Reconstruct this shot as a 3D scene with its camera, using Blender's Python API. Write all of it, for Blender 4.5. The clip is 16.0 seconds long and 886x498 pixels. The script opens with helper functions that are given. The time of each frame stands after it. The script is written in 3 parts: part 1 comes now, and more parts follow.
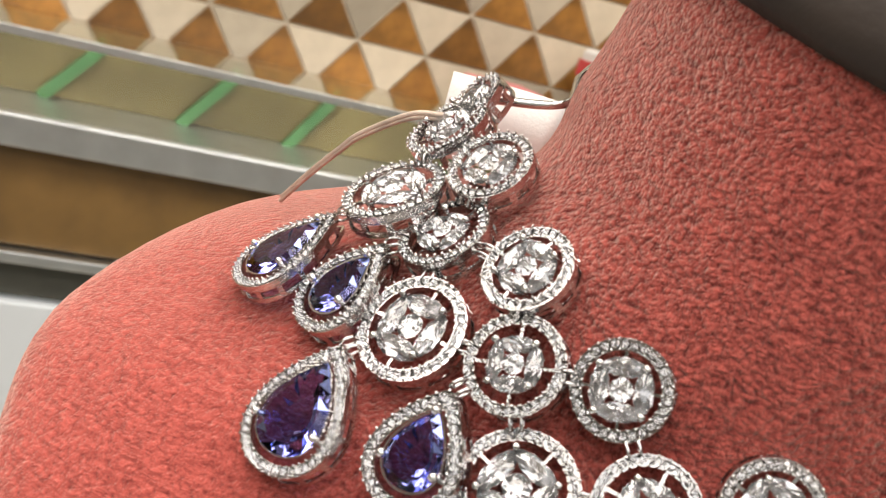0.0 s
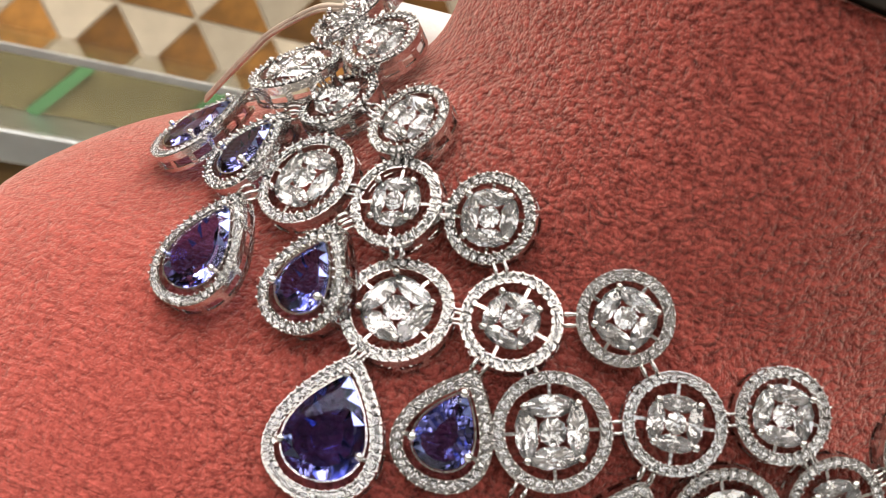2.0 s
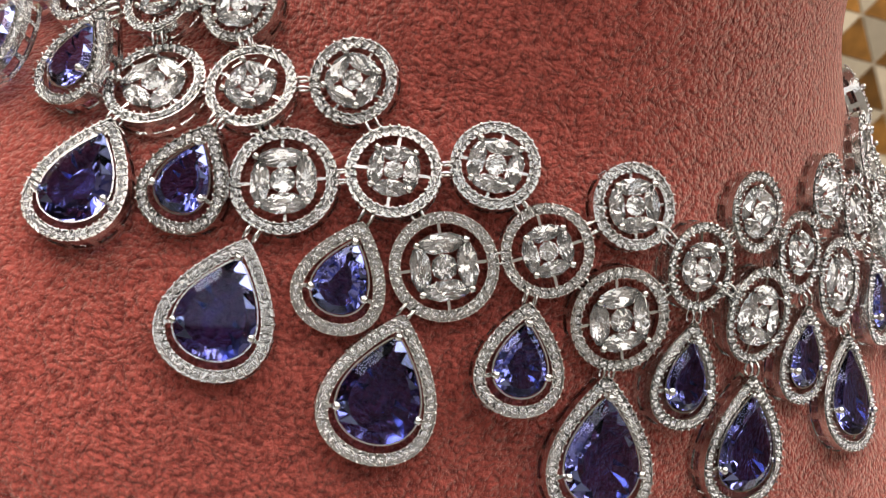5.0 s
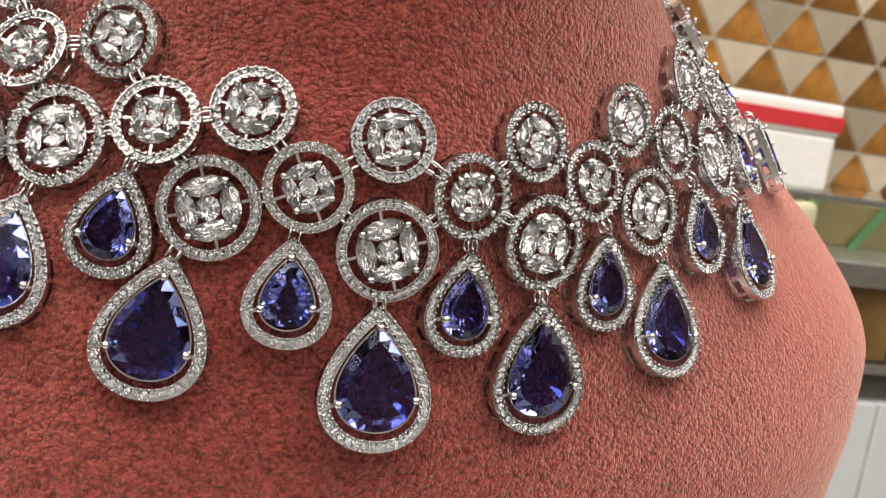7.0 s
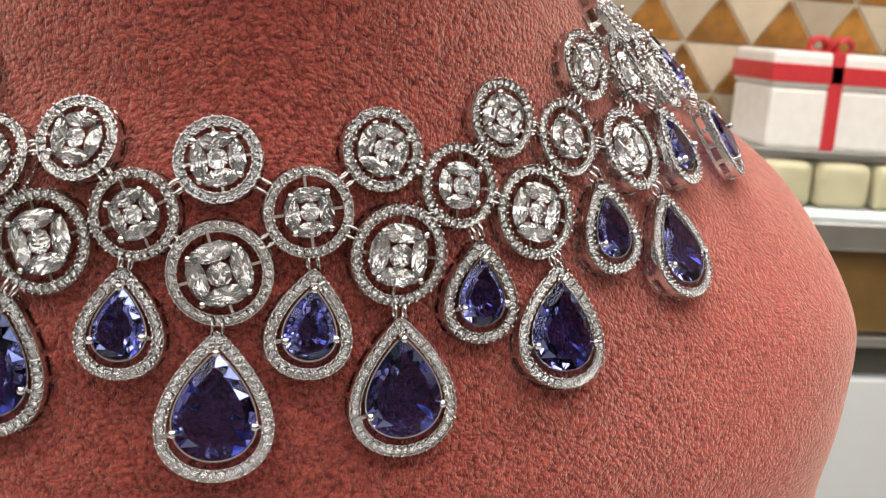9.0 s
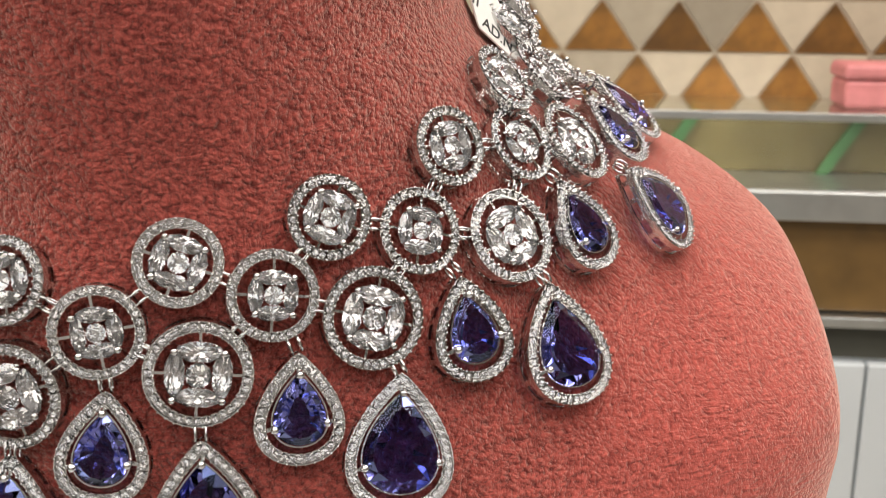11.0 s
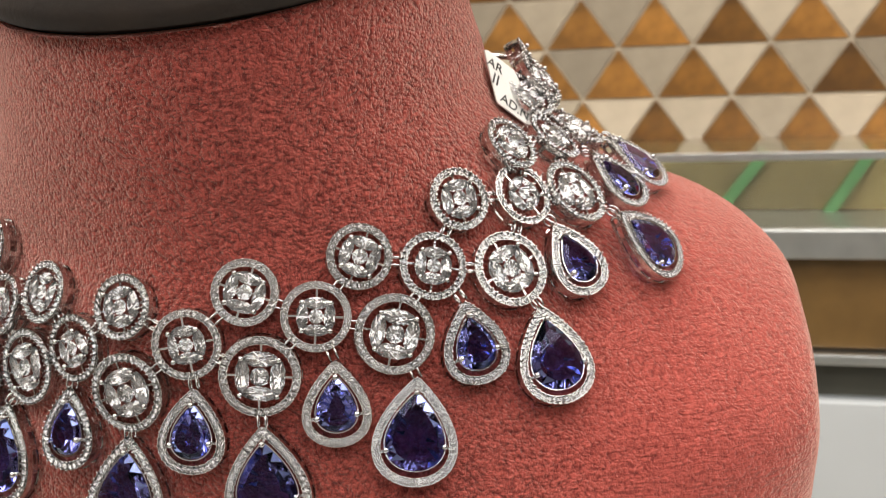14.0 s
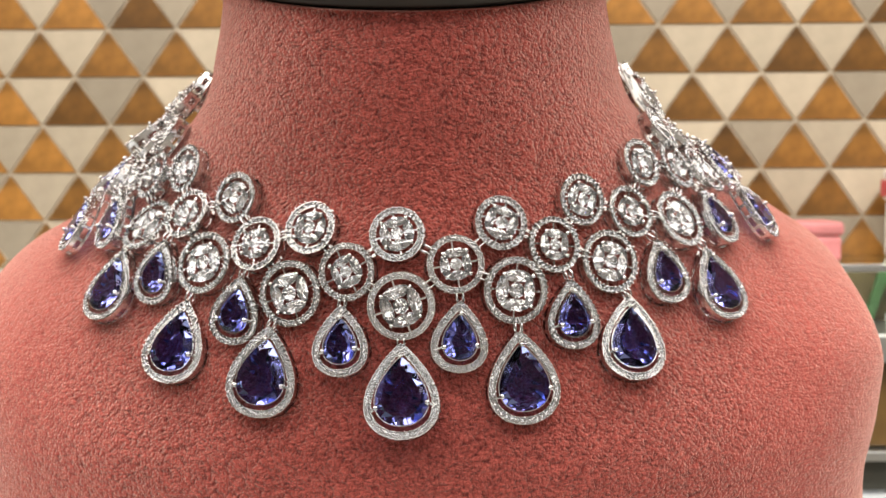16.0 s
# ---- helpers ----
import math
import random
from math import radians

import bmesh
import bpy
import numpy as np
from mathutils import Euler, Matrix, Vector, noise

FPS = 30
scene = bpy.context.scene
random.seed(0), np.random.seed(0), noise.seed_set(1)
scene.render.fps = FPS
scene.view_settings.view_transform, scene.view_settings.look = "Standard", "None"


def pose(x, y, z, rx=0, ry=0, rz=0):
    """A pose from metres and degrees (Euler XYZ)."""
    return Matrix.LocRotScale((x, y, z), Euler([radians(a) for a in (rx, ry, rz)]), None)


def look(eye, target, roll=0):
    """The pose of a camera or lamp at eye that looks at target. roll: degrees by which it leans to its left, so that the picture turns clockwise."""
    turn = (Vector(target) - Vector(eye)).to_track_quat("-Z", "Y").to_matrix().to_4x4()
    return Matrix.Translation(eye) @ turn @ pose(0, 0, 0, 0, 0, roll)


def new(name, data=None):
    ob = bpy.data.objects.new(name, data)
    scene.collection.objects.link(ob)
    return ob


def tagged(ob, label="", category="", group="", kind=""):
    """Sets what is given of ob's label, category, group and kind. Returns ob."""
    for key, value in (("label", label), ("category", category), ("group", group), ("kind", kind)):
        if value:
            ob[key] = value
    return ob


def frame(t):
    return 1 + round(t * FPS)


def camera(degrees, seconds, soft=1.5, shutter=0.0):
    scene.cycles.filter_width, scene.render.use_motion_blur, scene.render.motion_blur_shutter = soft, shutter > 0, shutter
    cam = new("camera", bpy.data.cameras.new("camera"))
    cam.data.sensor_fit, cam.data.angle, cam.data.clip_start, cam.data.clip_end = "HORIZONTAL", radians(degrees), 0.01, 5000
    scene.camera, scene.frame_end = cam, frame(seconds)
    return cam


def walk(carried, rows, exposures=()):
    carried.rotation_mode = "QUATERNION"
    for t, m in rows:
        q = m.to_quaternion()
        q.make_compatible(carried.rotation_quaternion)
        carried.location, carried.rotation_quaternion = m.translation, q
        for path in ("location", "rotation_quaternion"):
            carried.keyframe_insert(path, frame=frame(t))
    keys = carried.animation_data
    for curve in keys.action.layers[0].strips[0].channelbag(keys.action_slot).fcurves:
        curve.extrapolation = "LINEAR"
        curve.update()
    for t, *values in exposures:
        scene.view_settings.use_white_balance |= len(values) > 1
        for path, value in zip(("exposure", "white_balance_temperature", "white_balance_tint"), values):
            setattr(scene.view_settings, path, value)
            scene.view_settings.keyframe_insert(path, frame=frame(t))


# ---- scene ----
cam = camera(44.1, 16.0, soft=0.6)
# a phone lens close to its subject: the near jewellery is sharp, the shop behind is soft
cam.data.dof.use_dof, cam.data.dof.focus_distance, cam.data.dof.aperture_fstop = True, 0.232, 39.0
EXPOSURES = [(0, -0.88), (4, -1.02), (8.5, -0.98), (11, -1.02), (13, -1.12), (14.5, -0.95), (16, -0.72)]
METRES, EYE, TILT, LEAN, TURN = 0.65, 1.281, -14.17, -15.45, -20.99
ROWS = [
    (0.0, 0.0, 0.0, 0.0, -0.0, 0.0, -0.0),
    (0.5, 0.005, -0.0084, -0.0053, -0.07, 0.17, 0.18),
    (1.0, 0.011, -0.016, -0.0188, 0.02, 0.51, 0.5),
    (1.5, 0.0205, -0.0179, -0.0333, 0.06, 0.9, 0.99),
    (2.0, 0.029, -0.0258, -0.0461, 0.14, 1.4, 1.49),
    (2.5, 0.0383, -0.0325, -0.0579, 0.22, 1.92, 1.81),
    (3.0, 0.0508, -0.0305, -0.0772, 0.51, 2.54, 1.79),
    (3.5, 0.0685, -0.0296, -0.0973, 1.05, 3.47, 1.5),
    (4.0, 0.0825, -0.0334, -0.1113, 1.52, 4.11, 1.26),
    (6.5, 0.1589, -0.0527, -0.1436, 4.96, 4.62, 3.73),
    (7.0, 0.1872, -0.0483, -0.1483, 6.27, 4.66, 4.75),
    (7.5, 0.2068, -0.0435, -0.1508, 8.0, 4.84, 5.61),
    (8.0, 0.2272, -0.0368, -0.1503, 9.95, 5.23, 6.36),
    (8.5, 0.2511, -0.0283, -0.1537, 12.67, 5.54, 6.97),
    (11.0, 0.3808, 0.053, -0.125, 29.06, 5.47, 6.6),
    (11.5, 0.414, 0.0758, -0.1242, 32.78, 6.07, 6.2),
    (12.0, 0.4446, 0.0997, -0.1175, 36.89, 6.69, 6.02),
    (12.5, 0.4614, 0.1265, -0.102, 40.29, 7.07, 6.03),
    (13.0, 0.4736, 0.1364, -0.0974, 42.65, 7.34, 6.18),
    (13.5, 0.4798, 0.107, -0.1126, 42.17, 7.97, 6.2),
    (14.0, 0.4766, 0.0177, -0.1476, 39.62, 9.28, 6.25),
    (14.5, 0.4431, -0.0676, -0.1816, 35.67, 10.81, 6.6),
    (15.0, 0.3982, -0.1282, -0.2065, 31.54, 12.61, 7.41),
    (15.5, 0.3638, -0.1502, -0.2174, 27.88, 14.2, 8.3),
    (16.0, 0.3354, -0.1575, -0.2213, 25.2, 15.08, 8.97),
]
walk(cam, [(t, pose(-0.161, -0.089, EYE, TILT, LEAN, TURN) @ pose(METRES * x, METRES * y, METRES * z, 90 + pitch, roll, yaw)) for t, x, y, z, yaw, pitch, roll in ROWS], EXPOSURES)

# ---- world and lamps ----
world = bpy.data.worlds.new("shop_air")
scene.world = world
world.use_nodes = True
world.node_tree.nodes["Background"].inputs[0].default_value = (1.0, 0.93, 0.85, 1)
world.node_tree.nodes["Background"].inputs[1].default_value = 0.05


def area_lamp(name, eye, target, sx, sy, watts, colour):
    data = bpy.data.lights.new(name, "AREA")
    data.shape, data.size, data.size_y, data.energy, data.color = "RECTANGLE", sx, sy, watts, colour
    ob = new(name, data)
    ob.matrix_world = look(eye, target)
    return ob


WARM, COOL = (1.0, 0.93, 0.86), (0.90, 0.95, 1.0)
for lx in (-1.8, -0.6, 0.6, 1.8):
    for ly, watts, tone in ((-2.2, 9, COOL), (-0.9, 25, WARM), (0.35, 46, WARM)):
        area_lamp("ceiling_panel", (lx, ly, 2.78), (lx, ly, 0), 0.95, 0.85, watts, tone)


# ---- materials ----
def material(name):
    m = bpy.data.materials.new(name)
    m.use_nodes = True
    return m, m.node_tree, m.node_tree.nodes["Principled BSDF"]


def simple(name, colour, rough=0.5, metal=0.0, spread=0.12, scale=40.0, bump=0.0, fine=400.0, each=0.0, **more):
    """A surface with variation at two scales and an optional fine relief."""
    m, tree, bsdf = material(name)
    co = tree.nodes.new("ShaderNodeTexCoord")
    big = tree.nodes.new("ShaderNodeTexNoise")
    big.inputs["Scale"].default_value, big.inputs["Detail"].default_value = scale, 6
    tree.links.new(co.outputs["Object"], big.inputs["Vector"])
    ramp = tree.nodes.new("ShaderNodeValToRGB")
    ramp.color_ramp.elements[0].position, ramp.color_ramp.elements[1].position = 0.3, 0.7
    ramp.color_ramp.elements[0].color = (*[c * (1 - spread) for c in colour], 1)
    ramp.color_ramp.elements[1].color = (*[min(1, c * (1 + spread)) for c in colour], 1)
    tree.links.new(big.outputs["Fac"], ramp.inputs["Fac"])
    tree.links.new(ramp.outputs["Color"], bsdf.inputs["Base Color"])
    if each:
        info, mix, shade = (tree.nodes.new(k) for k in ("ShaderNodeObjectInfo", "ShaderNodeMix", "ShaderNodeMapRange"))
        mix.data_type, mix.blend_type, mix.inputs["Factor"].default_value = "RGBA", "MULTIPLY", 1.0
        shade.inputs["To Min"].default_value = 1 - each
        tree.links.new(info.outputs["Random"], shade.inputs["Value"])
        tree.links.new(ramp.outputs["Color"], mix.inputs["A"])
        tree.links.new(shade.outputs["Result"], mix.inputs["B"])
        tree.links.new(mix.outputs["Result"], bsdf.inputs["Base Color"])
    bsdf.inputs["Roughness"].default_value, bsdf.inputs["Metallic"].default_value = rough, metal
    if bump:
        small = tree.nodes.new("ShaderNodeTexNoise")
        small.inputs["Scale"].default_value, small.inputs["Detail"].default_value = fine, 3
        tree.links.new(co.outputs["Object"], small.inputs["Vector"])
        b = tree.nodes.new("ShaderNodeBump")
        b.inputs["Strength"].default_value, b.inputs["Distance"].default_value = bump, 0.001
        tree.links.new(small.outputs["Fac"], b.inputs["Height"])
        tree.links.new(b.outputs["Normal"], bsdf.inputs["Normal"])
    for key, value in more.items():
        bsdf.inputs[key].default_value = value
    return m


def velvet_material():
    """Coral velvet: short pile in small tufts that lie in slightly different directions, the shade between them put
    into the colour.
    """
    m, tree, bsdf = material("coral_velvet")
    n, link = tree.nodes, tree.links.new
    co = n.new("ShaderNodeTexCoord")
    warp = n.new("ShaderNodeTexNoise")
    warp.inputs["Scale"].default_value, warp.inputs["Detail"].default_value = 90, 3
    link(co.outputs["Object"], warp.inputs["Vector"])
    bend = n.new("ShaderNodeVectorMath")
    bend.operation = "MULTIPLY_ADD"
    bend.inputs[1].default_value = (0.0035, 0.0035, 0.0035)
    link(warp.outputs["Color"], bend.inputs[0])
    link(co.outputs["Object"], bend.inputs[2])

    def grain(scale, detail, rough, squash, twist=0.0):
        turn, tex = n.new("ShaderNodeMapping"), n.new("ShaderNodeTexNoise")
        turn.inputs["Scale"].default_value = squash
        link(bend.outputs["Vector"], turn.inputs["Vector"])
        link(turn.outputs["Vector"], tex.inputs["Vector"])
        for key, value in (("Scale", scale), ("Detail", detail), ("Roughness", rough), ("Distortion", twist)):
            tex.inputs[key].default_value = value
        return tex.outputs["Fac"]

    def blend(first, weight, second):
        node = n.new("ShaderNodeMath")
        node.operation, node.inputs[1].default_value = "MULTIPLY_ADD", weight
        link(first, node.inputs[0])
        link(second, node.inputs[2])
        return node.outputs["Value"]

    zero, even = n.new("ShaderNodeValue"), n.new("ShaderNodeValue")
    even.outputs["Value"].default_value = 0.34
    knots = grain(690, 4, 0.72, (1.0, 1.0, 1.25), 0.5)
    fibres = grain(1600, 2, 0.6, (1.5, 1.5, 0.6))
    rows = grain(330, 1, 0.5, (0.8, 0.8, 1.7))
    cell, press = n.new("ShaderNodeTexVoronoi"), n.new("ShaderNodeMapping")
    press.inputs["Scale"].default_value = (1.0, 1.0, 1.3)
    cell.inputs["Scale"].default_value = 920
    link(bend.outputs["Vector"], press.inputs["Vector"])
    link(press.outputs["Vector"], cell.inputs["Vector"])
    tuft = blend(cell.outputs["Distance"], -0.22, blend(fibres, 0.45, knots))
    relief = blend(rows, 0.9, blend(cell.outputs["Distance"], -0.45, tuft))
    ribs = grain(420, 2, 0.55, (0.35, 0.35, 2.4))  # fine level lines where the pile is brushed flat
    flat = blend(ribs, 0.8, blend(tuft, 0.25, zero.outputs["Value"]))
    place, wide, over = n.new("ShaderNodeSeparateXYZ"), n.new("ShaderNodeMath"), n.new("ShaderNodeMapRange")
    wide.operation, over.interpolation_type = "ABSOLUTE", "SMOOTHSTEP"
    over.inputs["From Min"].default_value, over.inputs["From Max"].default_value, over.inputs["To Max"].default_value = 0.075, 0.125, 0.8
    link(co.outputs["Object"], place.inputs["Vector"])
    link(place.outputs["X"], wide.inputs[0])
    link(wide.outputs["Value"], over.inputs["Value"])

    def brushed(first, second):
        node = n.new("ShaderNodeMix")
        link(over.outputs["Result"], node.inputs["Factor"])
        link(first, node.inputs["A"])
        link(second, node.inputs["B"])
        return node.outputs["Result"]

    relief = brushed(relief, flat)
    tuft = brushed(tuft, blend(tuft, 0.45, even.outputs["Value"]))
    nap = n.new("ShaderNodeTexNoise")
    nap.inputs["Scale"].default_value, nap.inputs["Detail"].default_value = 28, 4
    link(co.outputs["Object"], nap.inputs["Vector"])
    # the ramp's dark end paints in the shade down between the tufts
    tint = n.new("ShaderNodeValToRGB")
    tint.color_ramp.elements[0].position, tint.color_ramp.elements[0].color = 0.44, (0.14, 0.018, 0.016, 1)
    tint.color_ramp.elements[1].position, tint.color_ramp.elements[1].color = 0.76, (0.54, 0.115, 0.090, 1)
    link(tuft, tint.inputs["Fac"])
    shift = n.new("ShaderNodeMix")
    shift.data_type, shift.blend_type = "RGBA", "MULTIPLY"
    shift.inputs["Factor"].default_value = 0.45
    link(tint.outputs["Color"], shift.inputs["A"])
    tone = n.new("ShaderNodeValToRGB")
    tone.color_ramp.elements[0].position, tone.color_ramp.elements[0].color = 0.35, (0.80, 0.74, 0.74, 1)
    tone.color_ramp.elements[1].position, tone.color_ramp.elements[1].color = 0.65, (1, 1, 1, 1)
    link(nap.outputs["Fac"], tone.inputs["Fac"])
    link(tone.outputs["Color"], shift.inputs["B"])
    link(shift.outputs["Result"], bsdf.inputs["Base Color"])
    b = n.new("ShaderNodeBump")
    b.inputs["Strength"].default_value, b.inputs["Distance"].default_value = 1.0, 0.0011
    link(relief, b.inputs["Height"])
    link(b.outputs["Normal"], bsdf.inputs["Normal"])
    bsdf.inputs["Roughness"].default_value = 0.9
    bsdf.inputs["Specular IOR Level"].default_value = 0.1
    bsdf.inputs["Sheen Weight"].default_value = 1.0
    bsdf.inputs["Sheen Roughness"].default_value = 0.42
    bsdf.inputs["Sheen Tint"].default_value = (1.0, 0.66, 0.56, 1)
    return m


def gem_material(name, colour, ior, spread=0.06, through_light=1.0):
    m, tree, bsdf = material(name)
    info = tree.nodes.new("ShaderNodeNewGeometry")
    ramp = tree.nodes.new("ShaderNodeValToRGB")
    ramp.color_ramp.elements[0].color = (*[c * (1 - spread) for c in colour], 1)
    ramp.color_ramp.elements[1].color = (*colour, 1)
    tree.links.new(info.outputs["Random Per Island"], ramp.inputs["Fac"])
    tree.links.new(ramp.outputs["Color"], bsdf.inputs["Base Color"])
    bsdf.inputs["Transmission Weight"].default_value = through_light
    bsdf.inputs["Roughness"].default_value = 0.0
    bsdf.inputs["IOR"].default_value = ior
    return m


MM = 0.001
VELVET = velvet_material()
SILVER = simple("polished_silver", (0.68, 0.675, 0.67), 0.09, 1.0, 0.06, 300, 0.15, 1500)
# below full transmission: a white diffuse share imitates the light the facets return
CLEAR = gem_material("clear_zircon", (0.97, 0.97, 0.98), 1.9, 0.06, 0.93)
PAVE = gem_material("pave_zircon", (0.97, 0.97, 0.98), 1.9, 0.10, 0.90)
BLUE = gem_material("violet_blue_stone", (0.29, 0.31, 0.92), 1.54)
BLUE.node_tree.nodes["Principled BSDF"].inputs["Specular IOR Level"].default_value = 0.1
BLUE.node_tree.nodes["Principled BSDF"].inputs["Specular Tint"].default_value = (0.36, 0.38, 0.55, 1)
# added mirror backs stand in for total reflection inside the clear stones
MIRROR_FACET = simple("mirrored_pavilion", (0.95, 0.95, 0.97), 0.09, 1.0, 0.04, 500)
BLUE_MIRROR = simple("blue_mirrored_pavilion", (0.24, 0.29, 0.58), 0.14, 1.0, 0.2, 900)
PAPER = simple("white_paper", (0.80, 0.79, 0.76), 0.6, 0, 0.04, 60, 0.2, 900)
INK = simple("black_ink", (0.03, 0.03, 0.03), 0.5, 0, 0.1, 200)
CREAM = simple("cream_tile", (0.54, 0.46, 0.34), 0.35, 0, 0.2, 14, 0.1, 120, 0.5)
AMBER = simple("amber_tile", (0.36, 0.165, 0.035), 0.3, 0, 0.55, 22, 0.1, 120, 0.7)
GROUT = simple("grey_grout", (0.44, 0.375, 0.28), 0.8, 0, 0.12, 30, 0.3, 300)
WOOD = simple("honey_wood", (0.15, 0.085, 0.025), 0.4, 0, 0.4, 8, 0.1, 90)
OLIVE = simple("olive_board", (0.10, 0.078, 0.028), 0.5, 0, 0.4, 6, 0.1, 90)
GREEN = simple("green_strip", (0.045, 0.125, 0.042), 0.5, 0, 0.2, 12)
STEEL = simple("brushed_steel", (0.62, 0.64, 0.63), 0.35, 1.0, 0.08, 25)
WHITE = simple("white_laminate", (0.62, 0.66, 0.68), 0.3, 0, 0.05, 4)
GAP_SHADE = simple("painted_gap_shade", (0.07, 0.07, 0.055), 0.6, 0, 0.2, 10)
WALL = simple("dark_side_wall", (0.15, 0.125, 0.10), 0.8, 0, 0.06, 3, 0.2, 150)
PALE = simple("bounce_wall_paint", (0.52, 0.50, 0.47), 0.7, 0, 0.04, 3)
CEIL = simple("ceiling_paint", (0.80, 0.78, 0.75), 0.9, 0, 0.04, 3)
FLOOR = simple("floor_tile_stone", (0.36, 0.33, 0.29), 0.4, 0, 0.12, 5)
WALNUT = simple("dark_walnut", (0.022, 0.014, 0.009), 0.75, 0, 0.3, 60, 0.2, 500)
RIBBON = simple("red_ribbon", (0.55, 0.035, 0.045), 0.4, 0, 0.12, 80, 0.2, 600)
PINK = simple("pink_paper", (0.62, 0.22, 0.22), 0.55, 0, 0.15, 30, 0.1, 300)
CUSHION = simple("cream_leatherette", (0.46, 0.42, 0.28), 0.5, 0, 0.08, 30, 0.2, 500)
CORD = simple("beige_cord", (0.55, 0.44, 0.36), 0.5, 0.4, 0.2, 300)
m_glass, t_glass, b_glass = material("clear_glass")
b_glass.inputs["Base Color"].default_value = (0.96, 0.985, 0.965, 1)
b_glass.inputs["Transmission Weight"].default_value, b_glass.inputs["Roughness"].default_value = 1.0, 0.02
GLASS = m_glass


# ---- builders ----
def mesh_of(name, verts, faces, mat, smooth=False):
    me = bpy.data.meshes.new(name)
    me.from_pydata([tuple(v) for v in verts], [], faces)
    me.materials.append(mat)
    if smooth:
        me.polygons.foreach_set("use_smooth", [True] * len(me.polygons))
    me.validate()
    me.update()
    return me


def gem_mesh(name, verts, faces, mat, n):
    """Stones of n sides whose pavilion facets are mirrors, added to stand in for inner reflection."""
    me = mesh_of(name, verts, faces, mat)
    me.materials.append(MIRROR_FACET)
    each = 1 + 8 * n
    me.polygons.foreach_set("material_index", [1 if k % each and (k % each - 1) % 8 >= 5 else 0 for k in range(len(me.polygons))])
    return me


def part(name, me, parent, m=None, label=""):
    ob = new(name, me)
    ob.parent = parent
    if m is not None:
        ob.matrix_basis = m
    return tagged(ob, label)


class Build:
    """Collects pieces of one mesh."""

    def __init__(self):
        self.v, self.f = [], []

    def add(self, verts, faces, m=None):
        k = len(self.v)
        self.v += [tuple(m @ Vector(v)) if m is not None else tuple(v) for v in verts]
        self.f += [tuple(i + k for i in f) for f in faces]
        return self

    def box(self, x0, x1, y0, y1, z0, z1, m=None, bevel=0.0):
        bm = bmesh.new()
        bmesh.ops.create_cube(bm, size=1)
        for v in bm.verts:
            v.co = Vector((x0 + (v.co.x + 0.5) * (x1 - x0), y0 + (v.co.y + 0.5) * (y1 - y0), z0 + (v.co.z + 0.5) * (z1 - z0)))
        if bevel:
            bmesh.ops.bevel(bm, geom=bm.edges[:], offset=bevel, segments=2, affect="EDGES", profile=0.5)
        bm.verts.index_update()
        self.add([v.co.copy() for v in bm.verts], [[v.index for v in f.verts] for f in bm.faces], m)
        bm.free()
        return self

    def ball(self, at, r, m=None, rings=4, seg=6):
        vs, fs = [Vector((0, 0, r))], []
        for i in range(1, rings):
            a = math.pi * i / rings
            vs += [Vector((r * math.sin(a) * math.cos(2 * math.pi * j / seg), r * math.sin(a) * math.sin(2 * math.pi * j / seg), r * math.cos(a))) for j in range(seg)]
        vs.append(Vector((0, 0, -r)))
        last = len(vs) - 1
        for j in range(seg):
            k = (j + 1) % seg
            fs.append((0, 1 + j, 1 + k))
            for i in range(rings - 2):
                a, b = 1 + i * seg, 1 + (i + 1) * seg
                fs.append((a + j, b + j, b + k, a + k))
            a = 1 + (rings - 2) * seg
            fs.append((a + j, last, a + k))
        return self.add([v + Vector(at) for v in vs], fs, m)

    def tube(self, pts, r, seg=6, closed=False, m=None):
        pts = [Vector(p) for p in pts]
        n, vs, fs = len(pts), [], []
        up = Vector((0.31, 0.2, 0.93))
        for i, p in enumerate(pts):
            d = (pts[(i + 1) % n] - pts[i - 1]) if closed or 0 < i < n - 1 else (pts[1] - pts[0] if i == 0 else pts[-1] - pts[-2])
            d.normalize()
            s = d.cross(up).normalized()
            u = s.cross(d)
            vs += [p + r * (math.cos(2 * math.pi * j / seg) * s + math.sin(2 * math.pi * j / seg) * u) for j in range(seg)]
        for i in range(n if closed else n - 1):
            a, b = i * seg, ((i + 1) % n) * seg
            fs += [(a + j, a + (j + 1) % seg, b + (j + 1) % seg, b + j) for j in range(seg)]
        if not closed:
            fs += [tuple(range(seg - 1, -1, -1)), tuple(range((n - 1) * seg, n * seg))]
        return self.add(vs, fs, m)

    def band(self, curve, normals, w0, w1, z0, z1):
        """A closed ring of rectangular section along a flat curve."""
        n, vs, fs = len(curve), [], []
        for c, q in zip(curve, normals):
            for w, z in ((w0, z0), (w1, z0), (w1, z1), (w0, z1)):
                vs.append((c[0] + q[0] * w, c[1] + q[1] * w, z))
        for i in range(n):
            a, b = 4 * i, 4 * ((i + 1) % n)
            fs += [(a + j, b + j, b + (j + 1) % 4, a + (j + 1) % 4) for j in range(4)]
        return self.add(vs, fs)

    def mesh(self, name, mat, smooth=False):
        return mesh_of(name, self.v, self.f, mat, smooth)


